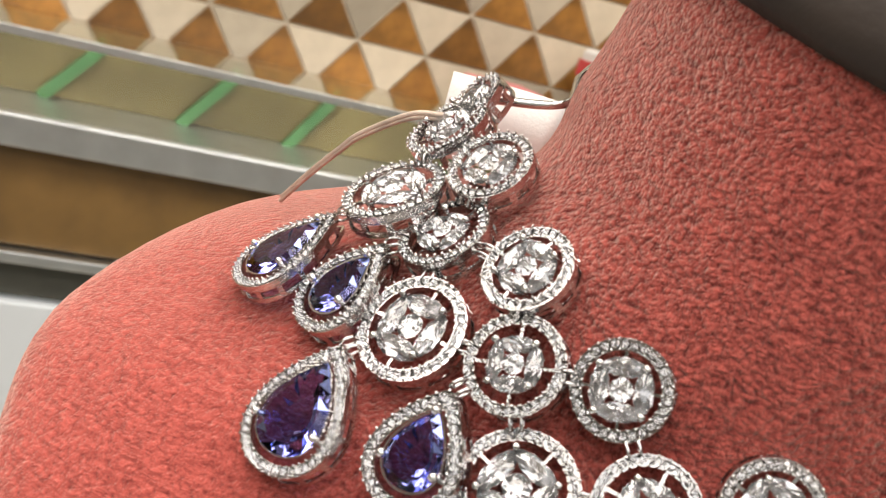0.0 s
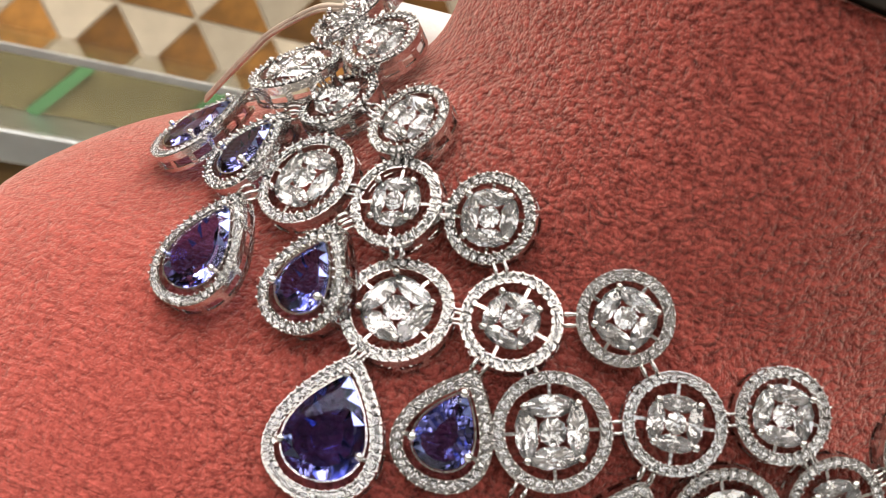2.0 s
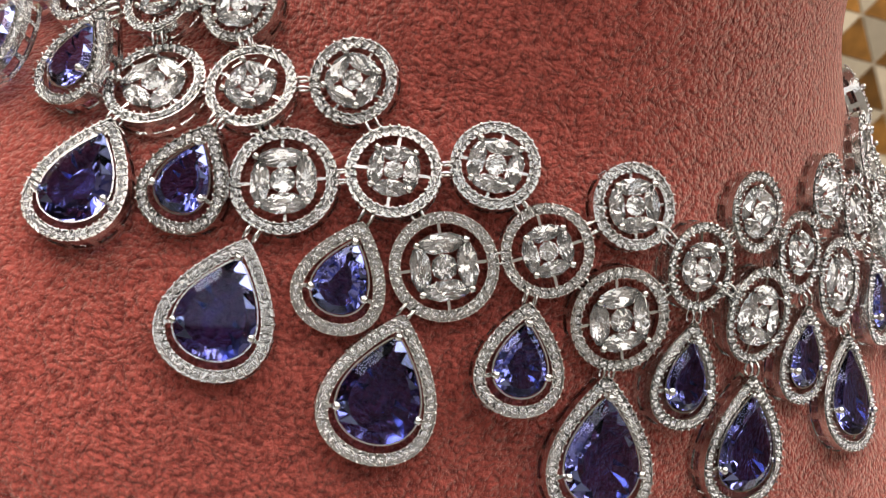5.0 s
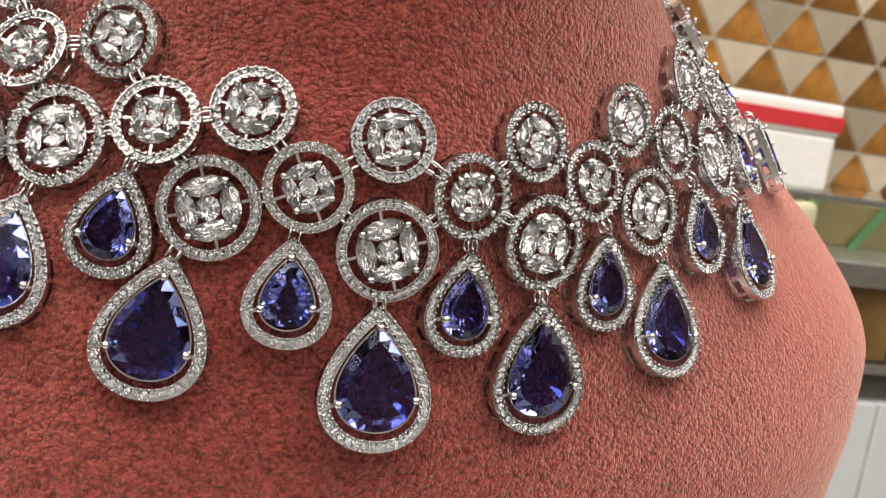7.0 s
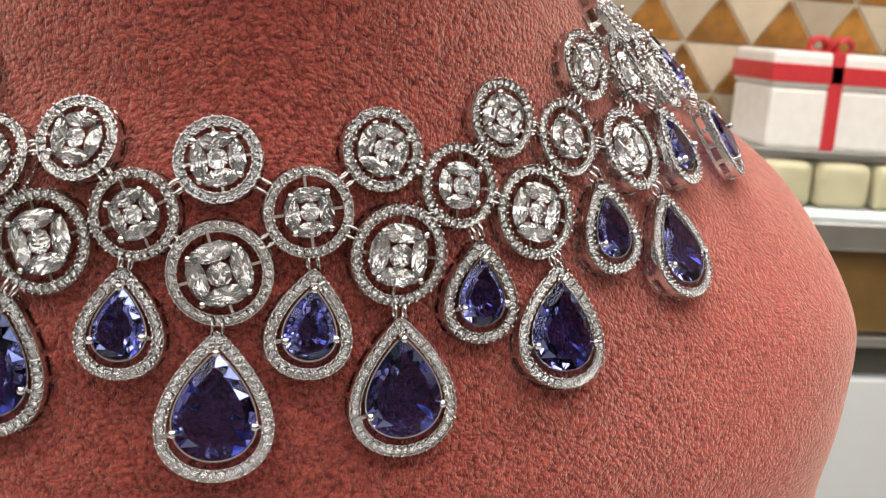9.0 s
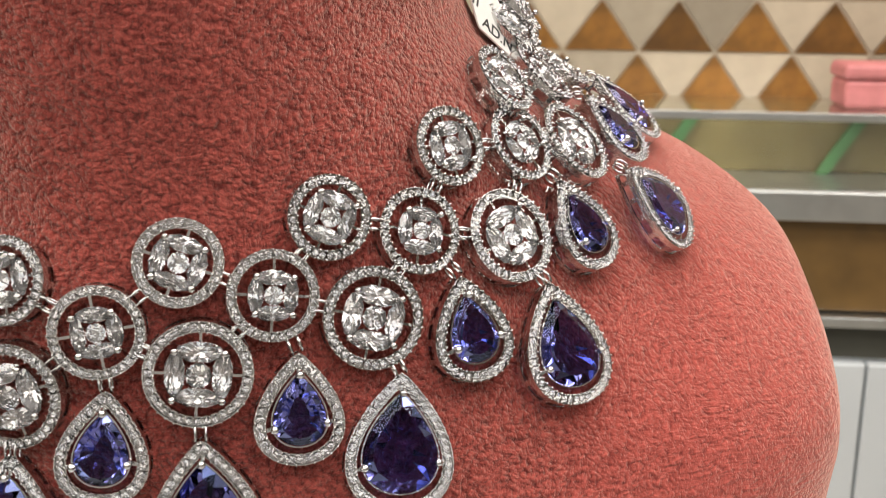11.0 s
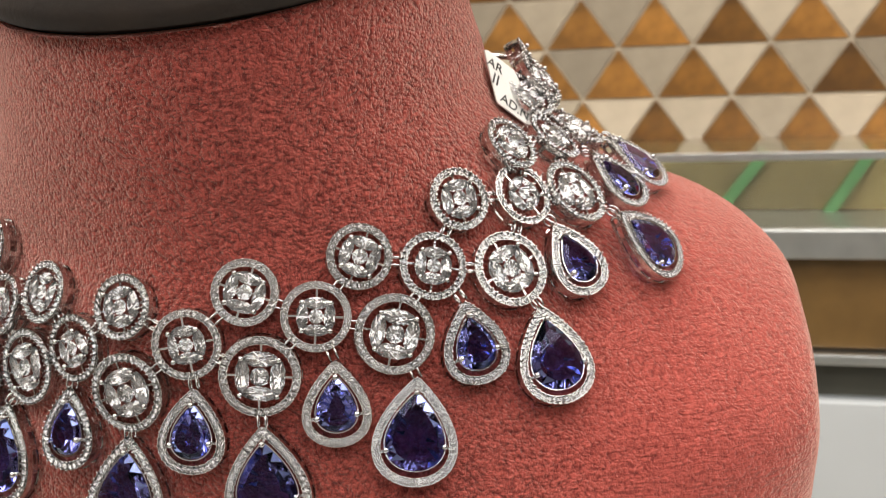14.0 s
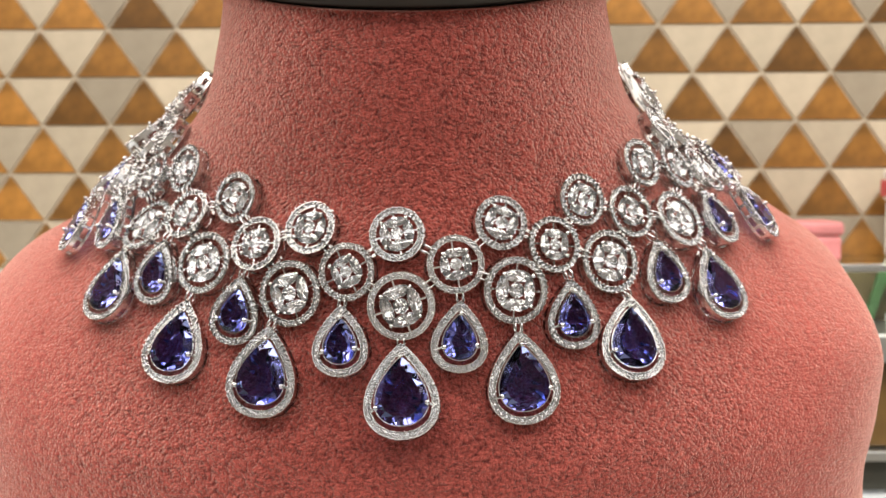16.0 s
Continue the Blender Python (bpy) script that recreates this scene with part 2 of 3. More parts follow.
def gem(outline, table, crown, pavilion, girdle=0.04, uneven=0.0):
    """A faceted stone over a flat outline: table, star facets, girdle and pavilion."""
    n = len(outline)
    o = [Vector((p[0], p[1], 0)) for p in outline]
    c = sum(o, Vector()) / n
    half = [(o[i] + o[(i + 1) % n]) / 2 for i in range(n)]
    size = max((p - c).length for p in o)
    vs = [c + (p - c) * table + Vector((0, 0, crown)) for p in o]
    vs += [c + (p - c) * (0.5 + 0.5 * table) + Vector((0, 0, crown * 0.62)) for p in half]
    vs += [p.copy() for p in o]
    vs += [p - Vector((0, 0, girdle * size)) for p in o]
    vs += [c + (p - c) * 0.52 - Vector((0, 0, pavilion * 0.55)) for p in half]
    vs.append(c - Vector((0, 0, pavilion)))
    for k in [*range(n, 2 * n), *range(4 * n, 5 * n + 1)]:
        vs[k] += Vector([random.uniform(-uneven, uneven) * size for _ in range(3)])
    fs = [tuple(range(n))]
    for i in range(n):
        j, h = (i + 1) % n, (i - 1) % n
        fs += [(i, n + i, j), (2 * n + i, 2 * n + j, n + i), (i, n + h, 2 * n + i), (i, 2 * n + i, n + i)]
        fs += [(2 * n + i, 3 * n + i, 3 * n + j, 2 * n + j), (3 * n + i, 4 * n + i, 3 * n + j), (3 * n + i, 4 * n + h, 5 * n), (3 * n + i, 5 * n, 4 * n + i)]
    return vs, fs


def pear_cut(outline, crown, depth):
    """A wide table over a shallow pavilion with a flat window, so that what lies behind shows dark through the middle."""
    n = len(outline)
    o = [Vector((p[0], p[1], 0)) for p in outline]
    c = sum(o, Vector()) / n
    half = [(o[i] + o[(i + 1) % n]) / 2 for i in range(n)]
    rings = [(o, 0.74, crown), (o, 1.0, 0.0), (o, 1.0, -0.35 * MM), (half, 0.76, -depth * 0.5), (o, 0.40, -depth)]
    vs = [c + (p - c) * k + Vector((0, 0, z)) for ring, k, z in rings for p in ring]
    for k in range(3 * n, 5 * n):  # a hand-cut stone: its facets are not quite even
        vs[k] += Vector([random.uniform(-1, 1) * 0.16 * MM for _ in range(2)] + [random.uniform(-1, 1) * 0.05 * MM])
    fs = [tuple(range(n)), tuple(range(5 * n - 1, 4 * n - 1, -1))]
    for i in range(n):
        j, h = (i + 1) % n, (i - 1) % n
        fs += [(i, n + i, j), (n + i, n + j, j), (n + i, 2 * n + i, 2 * n + j, n + j)]
        fs += [(2 * n + i, 3 * n + i, 2 * n + j), (2 * n + i, 3 * n + h, 4 * n + i), (2 * n + i, 4 * n + i, 3 * n + i), (3 * n + i, 4 * n + i, 4 * n + j), (3 * n + i, 4 * n + j, 2 * n + j)]
    return vs, fs


# ---- the bust: elliptical sections from the neck to the shoulders ----
LEVEL = (1.0, 1.06, 1.10, 1.13, 1.15, 1.17, 1.19, 1.205, 1.22, 1.235, 1.25, 1.27, 1.31, 1.36)
HALF = (0.1419, 0.1519, 0.1534, 0.1504, 0.1519, 0.1524, 0.1507, 0.1438, 0.1218, 0.0932, 0.0737, 0.0660, 0.0610, 0.0600)
FRONT = (-0.014, -0.012, -0.0106, -0.0092, -0.0066, -0.0020, 0.0, 0.0016, 0.0053, 0.0066, 0.0057, 0.0053, 0.0046, 0.003)
POWER = (2.2, 2.2, 2.2, 2.1, 1.92, 1.55, 1.42, 1.47, 1.61, 1.76, 1.85, 1.98, 2.0, 2.0)
SHIFT = (0.0020, 0.0020, 0.0020, 0.0025, 0.0035, 0.0035, 0.0022, 0.0028, 0.0052, 0.0037, 0.0025, 0.0022, 0.0020, 0.0020)
MIDDLE = (0.0850, 0.0850, 0.0850, 0.0760, 0.0670, 0.0618, 0.0835, 0.1063, 0.1181, 0.0951, 0.0770, 0.0730, 0.0650, 0.0640)


def smooth_at(values, z):
    zk = LEVEL
    z = min(max(z, zk[0]), zk[-1])
    i = max(k for k in range(len(zk) - 1) if zk[k] <= z)
    h = [zk[k + 1] - zk[k] for k in range(len(zk) - 1)]
    d = [(values[k + 1] - values[k]) / h[k] for k in range(len(h))]
    slope = [d[0]] + [(d[k - 1] * h[k] + d[k] * h[k - 1]) / (h[k] + h[k - 1]) for k in range(1, len(h))] + [d[-1]]
    t = (z - zk[i]) / h[i]
    return ((2 * t**3 - 3 * t * t + 1) * values[i] + (t**3 - 2 * t * t + t) * h[i] * slope[i]
            + (-2 * t**3 + 3 * t * t) * values[i + 1] + (t**3 - t * t) * h[i] * slope[i + 1])


def section(x, y, a, f, n, c, middle):
    """Below zero inside one level of the bust; the softened powers keep its front and sides round."""
    u, v, e = ((x - middle) / a) ** 2, ((y - c) / ((c - f) * (1.0 if y < c else 0.773))) ** 2, 0.04
    return ((u + e * e) ** (n / 2) - e**n) + ((v + e * e) ** (n / 2) - e**n) - 1


def bust_value(p):
    return section(p.x, p.y, *(smooth_at(v, p.z) for v in (HALF, FRONT, POWER, MIDDLE, SHIFT)))


def bust_near(p):
    """Distance from the velvet and the outward direction there."""
    e = 1e-4
    g = Vector([(bust_value(p + e * Vector(u)) - bust_value(p - e * Vector(u))) / (2 * e) for u in ((1, 0, 0), (0, 1, 0), (0, 0, 1))])
    return bust_value(p) / g.length, g.normalized()


def seat(x, y, z, lift):
    """The place near (x, y, z) that lies lift above the velvet, and the direction outwards."""
    p = Vector((x, y, z))
    for _ in range(3):
        d, n = bust_near(p)
        p = p + n * (lift - d)
    return p, n


def frame_on(p, n, down):
    """A pose whose z is n and whose -y runs along down."""
    d = (Vector(down) - n * n.dot(Vector(down))).normalized()
    x = (-d).cross(n)
    m = Matrix.Identity(4)
    for i, col in enumerate((x, -d, n, p)):
        for j in range(3):
            m[j][i] = col[j]
    return m


def neck_end(y):
    """The neck is cut off at a slant, lower in front."""
    return 1.2735 + 0.34 * (y - 0.005)


def bust():
    b, seg, rings = Build(), 200, 150
    for k in range(rings + 1):
        z = LEVEL[0] + (LEVEL[-1] - LEVEL[0]) * k / rings
        a, f, n, c, mid = (smooth_at(v, z) for v in (HALF, FRONT, POWER, MIDDLE, SHIFT))
        for j in range(seg):
            t = 2 * math.pi * j / seg
            s, q, lo, hi = math.sin(t), -math.cos(t), 0.0, 0.3
            for _ in range(22):
                r = (lo + hi) / 2
                lo, hi = (r, hi) if section(mid + r * s, c + r * q, a, f, n, c, mid) < 0 else (lo, r)
            b.v.append((mid + lo * s, c + lo * q, z))
    for k in range(rings):
        for j in range(seg):
            i = (j + 1) % seg
            b.f.append((k * seg + j, k * seg + i, (k + 1) * seg + i, (k + 1) * seg + j))
    b.f += [tuple(range(seg - 1, -1, -1)), tuple(range(rings * seg, (rings + 1) * seg))]
    b.v = [(x, y, min(z, neck_end(y))) for x, y, z in b.v]
    thing = tagged(new("display_bust"), "coral pink velvet jewellery display bust with a dark neck cap", "display bust")
    thing.matrix_basis = Matrix.Translation((0, 0, LEVEL[0]))
    down = Matrix.Translation((0, 0, -LEVEL[0]))
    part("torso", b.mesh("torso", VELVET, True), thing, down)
    cap, around = Build(), 72
    for rise, grow in ((-0.006, 0.90), (0.0006, 0.985), (0.0016, 1.012), (0.006, 1.018), (0.012, 1.0), (0.017, 0.93), (0.020, 0.80), (0.0215, 0.5)):
        for j in range(around):
            t = 2 * math.pi * j / around
            x, y = 0.0022 + 0.0655 * grow * math.sin(t), 0.070 - 0.0660 * grow * math.cos(t)
            cap.v.append((x, y, neck_end(y) + rise))
    for k in range(7):
        cap.f += [(k * around + j, k * around + (j + 1) % around, (k + 1) * around + (j + 1) % around, (k + 1) * around + j) for j in range(around)]
    cap.f += [tuple(range(around - 1, -1, -1)), tuple(range(7 * around, 8 * around))]
    part("neck_cap", cap.mesh("neck_cap", WALNUT, True), thing, down, "dark brown wooden cap on the slanted neck")


bust()


# ---- the shop behind ----
def structure(name, b, mat, label=""):
    return tagged(new(name, b.mesh(name, mat)), label, kind="structure")


structure("floor", Build().box(-2.6, 2.6, -3.2, 1.6, -0.1, 0.0), FLOOR, "plain stone tile shop floor")
structure("ceiling", Build().box(-2.6, 2.6, -3.2, 1.6, 2.8, 2.9), CEIL, "white painted shop ceiling")
# unseen side walls, added dark for less bounce and more contrast in reflections
structure("unseen_wall_west", Build().box(-2.7, -2.6, -3.2, 1.6, 0, 2.8), WALL, "unseen dark side wall, added to limit bounced light")
structure("unseen_wall_east", Build().box(2.6, 2.7, -3.2, 1.6, 0, 2.8), WALL, "unseen dark side wall, added to limit bounced light")
# unseen end wall, added pale as a reflector for the stone facets
structure("bounce_wall_south", Build().box(-2.6, 2.6, -3.3, -3.2, 0, 2.8), PALE, "unseen pale end wall, added to brighten the stones")
wall_north = structure("wall_north", Build().box(-2.6, 2.6, 1.5, 1.6, 0, 2.8), GROUT, "wall with a mosaic of amber and cream triangular tiles")


def triangle_tiles():
    """Rows of upright amber and hanging cream triangles on the back wall."""
    w, h, gap, thick = 0.112, 0.078, 0.003, 0.003
    up = [(-w / 2 + gap, 0, gap / 2), (w / 2 - gap, 0, gap / 2), (0, 0, h - gap)]
    hang = [(-w / 2 + gap, 0, h - gap / 2), (0, 0, gap), (w / 2 - gap, 0, h - gap / 2)]
    both = []
    for tri, mat in ((up, AMBER), (hang, CREAM)):
        b = Build().add([(x, 0, z) for x, _, z in tri] + [(x * 0.97, -thick, h / 2 + (z - h / 2) * 0.97) for x, _, z in tri],
                        [(0, 1, 4, 3), (1, 2, 5, 4), (2, 0, 3, 5), (3, 4, 5)])
        both.append(b.mesh("triangle_tile", mat))
    for r in range(9):
        for k in range(-14, 19):
            x = 0.008 + k * w + (r % 2) * w / 2
            z = 1.075 + r * h
            for me, dx in ((both[0], 0), (both[1], w / 2)):
                if -1.4 < x < 1.9:
                    part("triangle_tile", me, wall_north, Matrix.Translation((x + dx, 1.5, z)))


def back_cabinet():
    cab = tagged(new("display_cabinet"), "long shop cabinet with glass front, wood drawers and steel rails", "cabinet")
    part("body", Build().box(-1.7, 1.9, 1.32, 1.497, 0.0, 0.80).mesh("body", WHITE), cab, label="white laminate carcass")
    for x, end in ((-1.69, -0.752), (-0.748, 0.548), (0.552, 1.248), (1.252, 1.89)):
        part("door", Build().box(x, end, 1.30, 1.32, 0.06, 0.745, bevel=0.003).mesh("door", WHITE), cab)
    # near-black strip stands in for the shade in the gap under the ledge
    part("shade_strip", Build().box(-1.7, 1.9, 1.315, 1.33, 0.75, 0.80).mesh("shade_strip", GAP_SHADE), cab)
    part("lower_rail", Build().box(-1.7, 1.9, 1.29, 1.497, 0.80, 0.815, bevel=0.002).mesh("lower_rail", STEEL), cab, label="pale steel ledge")
    for x, end in ((-1.7, -0.75), (-0.75, 1.25), (1.25, 1.9)):
        part("drawer_front", Build().box(x + 0.003, end - 0.003, 1.31, 1.33, 0.818, 0.945, bevel=0.003).mesh("drawer_front", WOOD), cab)
    part("drawer_case", Build().box(-1.7, 1.9, 1.334, 1.497, 0.815, 0.945).mesh("drawer_case", WOOD), cab)
    part("upper_rail", Build().box(-1.7, 1.9, 1.29, 1.497, 0.947, 0.988, bevel=0.003).mesh("upper_rail", STEEL), cab, label="bright steel rail")
    part("glass_front", Build().box(-1.7, 1.9, 1.30, 1.306, 0.989, 1.083).mesh("glass_front", GLASS), cab).visible_shadow = False
    part("case_back", Build().box(-1.7, 1.9, 1.44, 1.46, 0.989, 1.083).mesh("case_back", OLIVE), cab, label="olive brown backing board")
    part("case_top", Build().box(-1.7, 1.9, 1.299, 1.497, 1.0835, 1.09).mesh("case_top", GLASS), cab, label="clear glass top").visible_shadow = False
    part("edge_trim", Build().box(-1.7, 1.9, 1.294, 1.2985, 1.080, 1.091, bevel=0.001).mesh("edge_trim", STEEL), cab, label="thin bright steel edge")
    for k in range(18):
        x = -1.6 + k * 0.19 + random.uniform(-0.04, 0.04)
        m = Matrix.Translation((x, 1.43, 1.03)) @ pose(0, 0, 0, 0, random.uniform(15, 40), 0)
        part("green_strip", Build().box(-0.008, 0.008, -0.003, 0.003, -0.055, 0.055, m).mesh("green_strip", GREEN), cab)


def gift_box(x0, x1, y0, y1, z, tall, lid, paper, label, strap=None):
    """A closed box with a lid, tied with a ribbon and a knot."""
    box = tagged(new("gift_box"), label, "box")
    box.matrix_basis = Matrix.Translation(((x0 + x1) / 2, (y0 + y1) / 2, z))
    w, d = (x1 - x0) / 2, (y1 - y0) / 2
    part("base", Build().box(-w, w, -d, d, 0.0, tall - lid, bevel=0.006).mesh("base", paper), box)
    part("lid", Build().box(-w - 0.003, w + 0.003, -d - 0.003, d + 0.003, tall - lid, tall, bevel=0.007).mesh("lid", paper), box)
    if strap is not None:
        e = 0.0045
        part("ribbon", Build().box(-w - e, w + e, -d - e, d + e, tall - lid * 0.85, tall - lid * 0.35, bevel=0.001).mesh("ribbon", RIBBON), box, label="red satin ribbon")
        part("ribbon", Build().box(strap - 0.010, strap + 0.010, -d - e, d + e, -0.0, tall + 0.002, bevel=0.001).mesh("ribbon", RIBBON), box, label="red satin ribbon")
        knot = Build()
        for side in (-1, 1):
            knot.tube([(strap + side * 0.030 * math.sin(2 * math.pi * k / 16) ** 2 + side * 0.004, -d * 0.6 + 0.010 * math.cos(2 * math.pi * k / 16), tall + 0.009 + 0.012 * math.sin(4 * math.pi * k / 16)) for k in range(16)], 0.004, 6, True)
        knot.ball((strap, -d * 0.6, tall + 0.008), 0.008, rings=6, seg=10)
        part("bow", knot.mesh("bow", RIBBON, True), box, label="tied red ribbon bow")


gift_box(0.70, 1.06, 1.32, 1.46, 1.0905, 0.140, 0.052, PAPER, "white paper gift box tied with red ribbon on the cabinet", -0.085)
gift_box(0.50, 0.60, 1.36, 1.44, 1.0905, 0.060, 0.022, PINK, "small pink paper box standing on the cabinet")
tray = tagged(new("display_tray"), "cream padded jewellery tray inside the glass case", "tray")
tray.matrix_basis = Matrix.Translation((0.88, 1.37, 0.9892))
part("frame", Build().box(-0.19, 0.19, -0.055, 0.055, 0.0, 0.014, bevel=0.003).mesh("frame", WHITE), tray)
for k in range(4):
    x = -0.138 + 0.092 * k
    part("pad", Build().box(x - 0.042, x + 0.042, -0.048, 0.048, 0.0145, 0.082, bevel=0.012).mesh("pad", CUSHION, True), tray)


triangle_tiles()
back_cabinet()
counter = tagged(new("counter"), "white shop counter with a steel edge under the bust", "counter")
part("top", Build().box(-0.7, 0.7, -0.10, 0.30, 0.965, 1.0, bevel=0.004).mesh("top", WHITE), counter)
part("base", Build().box(-0.66, 0.66, -0.07, 0.27, 0.0, 0.965).mesh("base", WHITE), counter)


# ---- the necklace ----
necklace = tagged(new("necklace"), "silver bib necklace with clear zircons and violet blue pear stones", "necklace")
necklace.matrix_basis = Matrix.Translation((0, 0, 1.15))
HOME = Matrix.Translation((0, 0, -1.15))


def circle(r, n):
    pts = [(r * math.cos(2 * math.pi * k / n), r * math.sin(2 * math.pi * k / n)) for k in range(n)]
    return pts, [(p[0] / r, p[1] / r) for p in pts]


def pear(width, height, n, sharp=0.95):
    """A teardrop with its tip up, centred on the middle of its height, at even steps along its edge, with outward normals."""
    fine = []
    top = max(math.sin(t) * math.sin(t / 2) ** sharp for t in (math.pi * k / 400 for k in range(400)))
    for k in range(2000):
        t = 2 * math.pi * k / 2000
        fine.append(Vector((width / 2 / top * math.sin(t) * abs(math.sin(t / 2)) ** sharp, height / 2 * math.cos(t))))
    length = [0]
    for k in range(2000):
        length.append(length[-1] + (fine[(k + 1) % 2000] - fine[k]).length)
    pts, k = [], 0
    for i in range(n):
        while length[k + 1] < length[-1] * i / n:
            k += 1
        pts.append(fine[k].copy())
    pts = [pts[0]] + pts[:0:-1]
    norm = []
    for i in range(n):
        d = (pts[(i + 1) % n] - pts[i - 1]).normalized()
        norm.append((d.y, -d.x))
    return [tuple(p) for p in pts], norm




def halo(b, curve, normals, width, depth, posts):
    """Top plate with raised rims, a gallery wall with slots and a lower rail."""
    w = width / 2
    b.band(curve, normals, -w, w, -1.6 * MM, -1.35 * MM)
    b.band(curve, normals, w - 0.2 * MM, w, -1.35 * MM, -0.35 * MM)
    b.band(curve, normals, -w, -w + 0.2 * MM, -1.35 * MM, -0.35 * MM)
    b.band(curve, normals, w * 0.45, w * 0.95, -2.0 * MM, -1.6 * MM)
    b.band(curve, normals, w * 0.45, w * 0.98, -depth, -depth + 0.9 * MM)
    n = len(curve)
    for k in range(posts):
        i = int(n * (k + 0.5) / posts)
        c, q = curve[i], normals[i]
        a = math.atan2(q[1], q[0])
        m = Matrix.Translation((c[0] + q[0] * w * 0.7, c[1] + q[1] * w * 0.7, 0)) @ Matrix.Rotation(a, 4, "Z")
        b.box(-0.3 * MM, 0.3 * MM, -0.6 * MM, 0.6 * MM, -depth + 0.5 * MM, -1.7 * MM, m)


def pave_places(curve, normals, count):
    n = len(curve)
    return [(curve[int(n * (k + 0.5) / count)], normals[int(n * (k + 0.5) / count)]) for k in range(count)]


def pave_beads(b, curve, normals, count, width):
    n = len(curve)
    for k in range(count):
        c, q = curve[int(n * k / count)], normals[int(n * k / count)]
        for s in (-1, 1):
            b.ball((c[0] + s * q[0] * width * 0.42, c[1] + s * q[1] * width * 0.42, 0.10 * MM), 0.27 * MM, rings=4, seg=6)


def small_stone(r):
    pts, _ = circle(r, 8)
    return gem(pts, 0.45, r * 0.62, r * 0.9, 0.05, 0.09)


def marquise(length, width, n=14):
    """An outline with two tips on x, from two arcs."""
    pts = []
    for k in range(n):
        t = 2 * math.pi * k / n
        c, s = math.cos(t), math.sin(t)
        pts.append((length / 2 * math.copysign(abs(c) ** 0.8, c), width / 2 * math.copysign(abs(s) ** 1.3, s)))
    return pts


def round_kind(outer, width, cluster, count, petal):
    """The meshes of one size of round link."""
    curve, normals = circle(outer - width / 2, count * 4)
    b = Build()
    halo(b, curve, normals, width, 4.6 * MM, 12)
    pave_beads(b, curve, normals, count, width)
    inner = outer - width
    for k in range(4):  # spokes from the halo to the cup of the cluster
        a = math.pi / 2 * k
        b.box(cluster * 0.92, inner + 0.3 * MM, -0.26 * MM, 0.26 * MM, -1.3 * MM, -0.75 * MM, Matrix.Rotation(a, 4, "Z"))
    cup, cn = circle(cluster * 0.86, 32)
    b.band(cup, cn, -0.3 * MM, 0.1 * MM, -2.0 * MM, -1.2 * MM)
    body = b.mesh("round_link", SILVER)
    s = small_stone(width * 0.315)
    places = [Matrix.Translation((c[0], c[1], -0.02 * MM)) @ Matrix.Rotation(random.uniform(0, 6), 4, "Z") @ pose(0, 0, 0, random.uniform(-13, 13), random.uniform(-13, 13), 0) for c, q in pave_places(curve, normals, count)]
    one = gem_mesh("pave_stone", *s, PAVE, 8)
    mq = [gem_mesh("marquise_stone", *gem(marquise(cluster * 1.38, cluster * petal, 10), 0.38, 0.9 * MM, 1.5 * MM, 0.03, 0.04), CLEAR, 10) for _ in range(3)]
    pts, _ = circle(cluster * 0.37, 10)
    mid = gem_mesh("centre_stone", *gem(pts, 0.45, 0.75 * MM, 1.5 * MM, 0.04, 0.07), CLEAR, 10)
    pb = Build()
    pb.tube([(0, 0, -1.2 * MM), (0, 0, 0.9 * MM)], 0.36 * MM, 7)
    pb.ball((0, 0, 1.0 * MM), 0.68 * MM, rings=6, seg=10)
    prong = pb.mesh("prong", SILVER, True)
    return dict(body=body, one=one, places=places, marquise=mq, mid=mid, prong=prong, cluster=cluster, outer=outer)


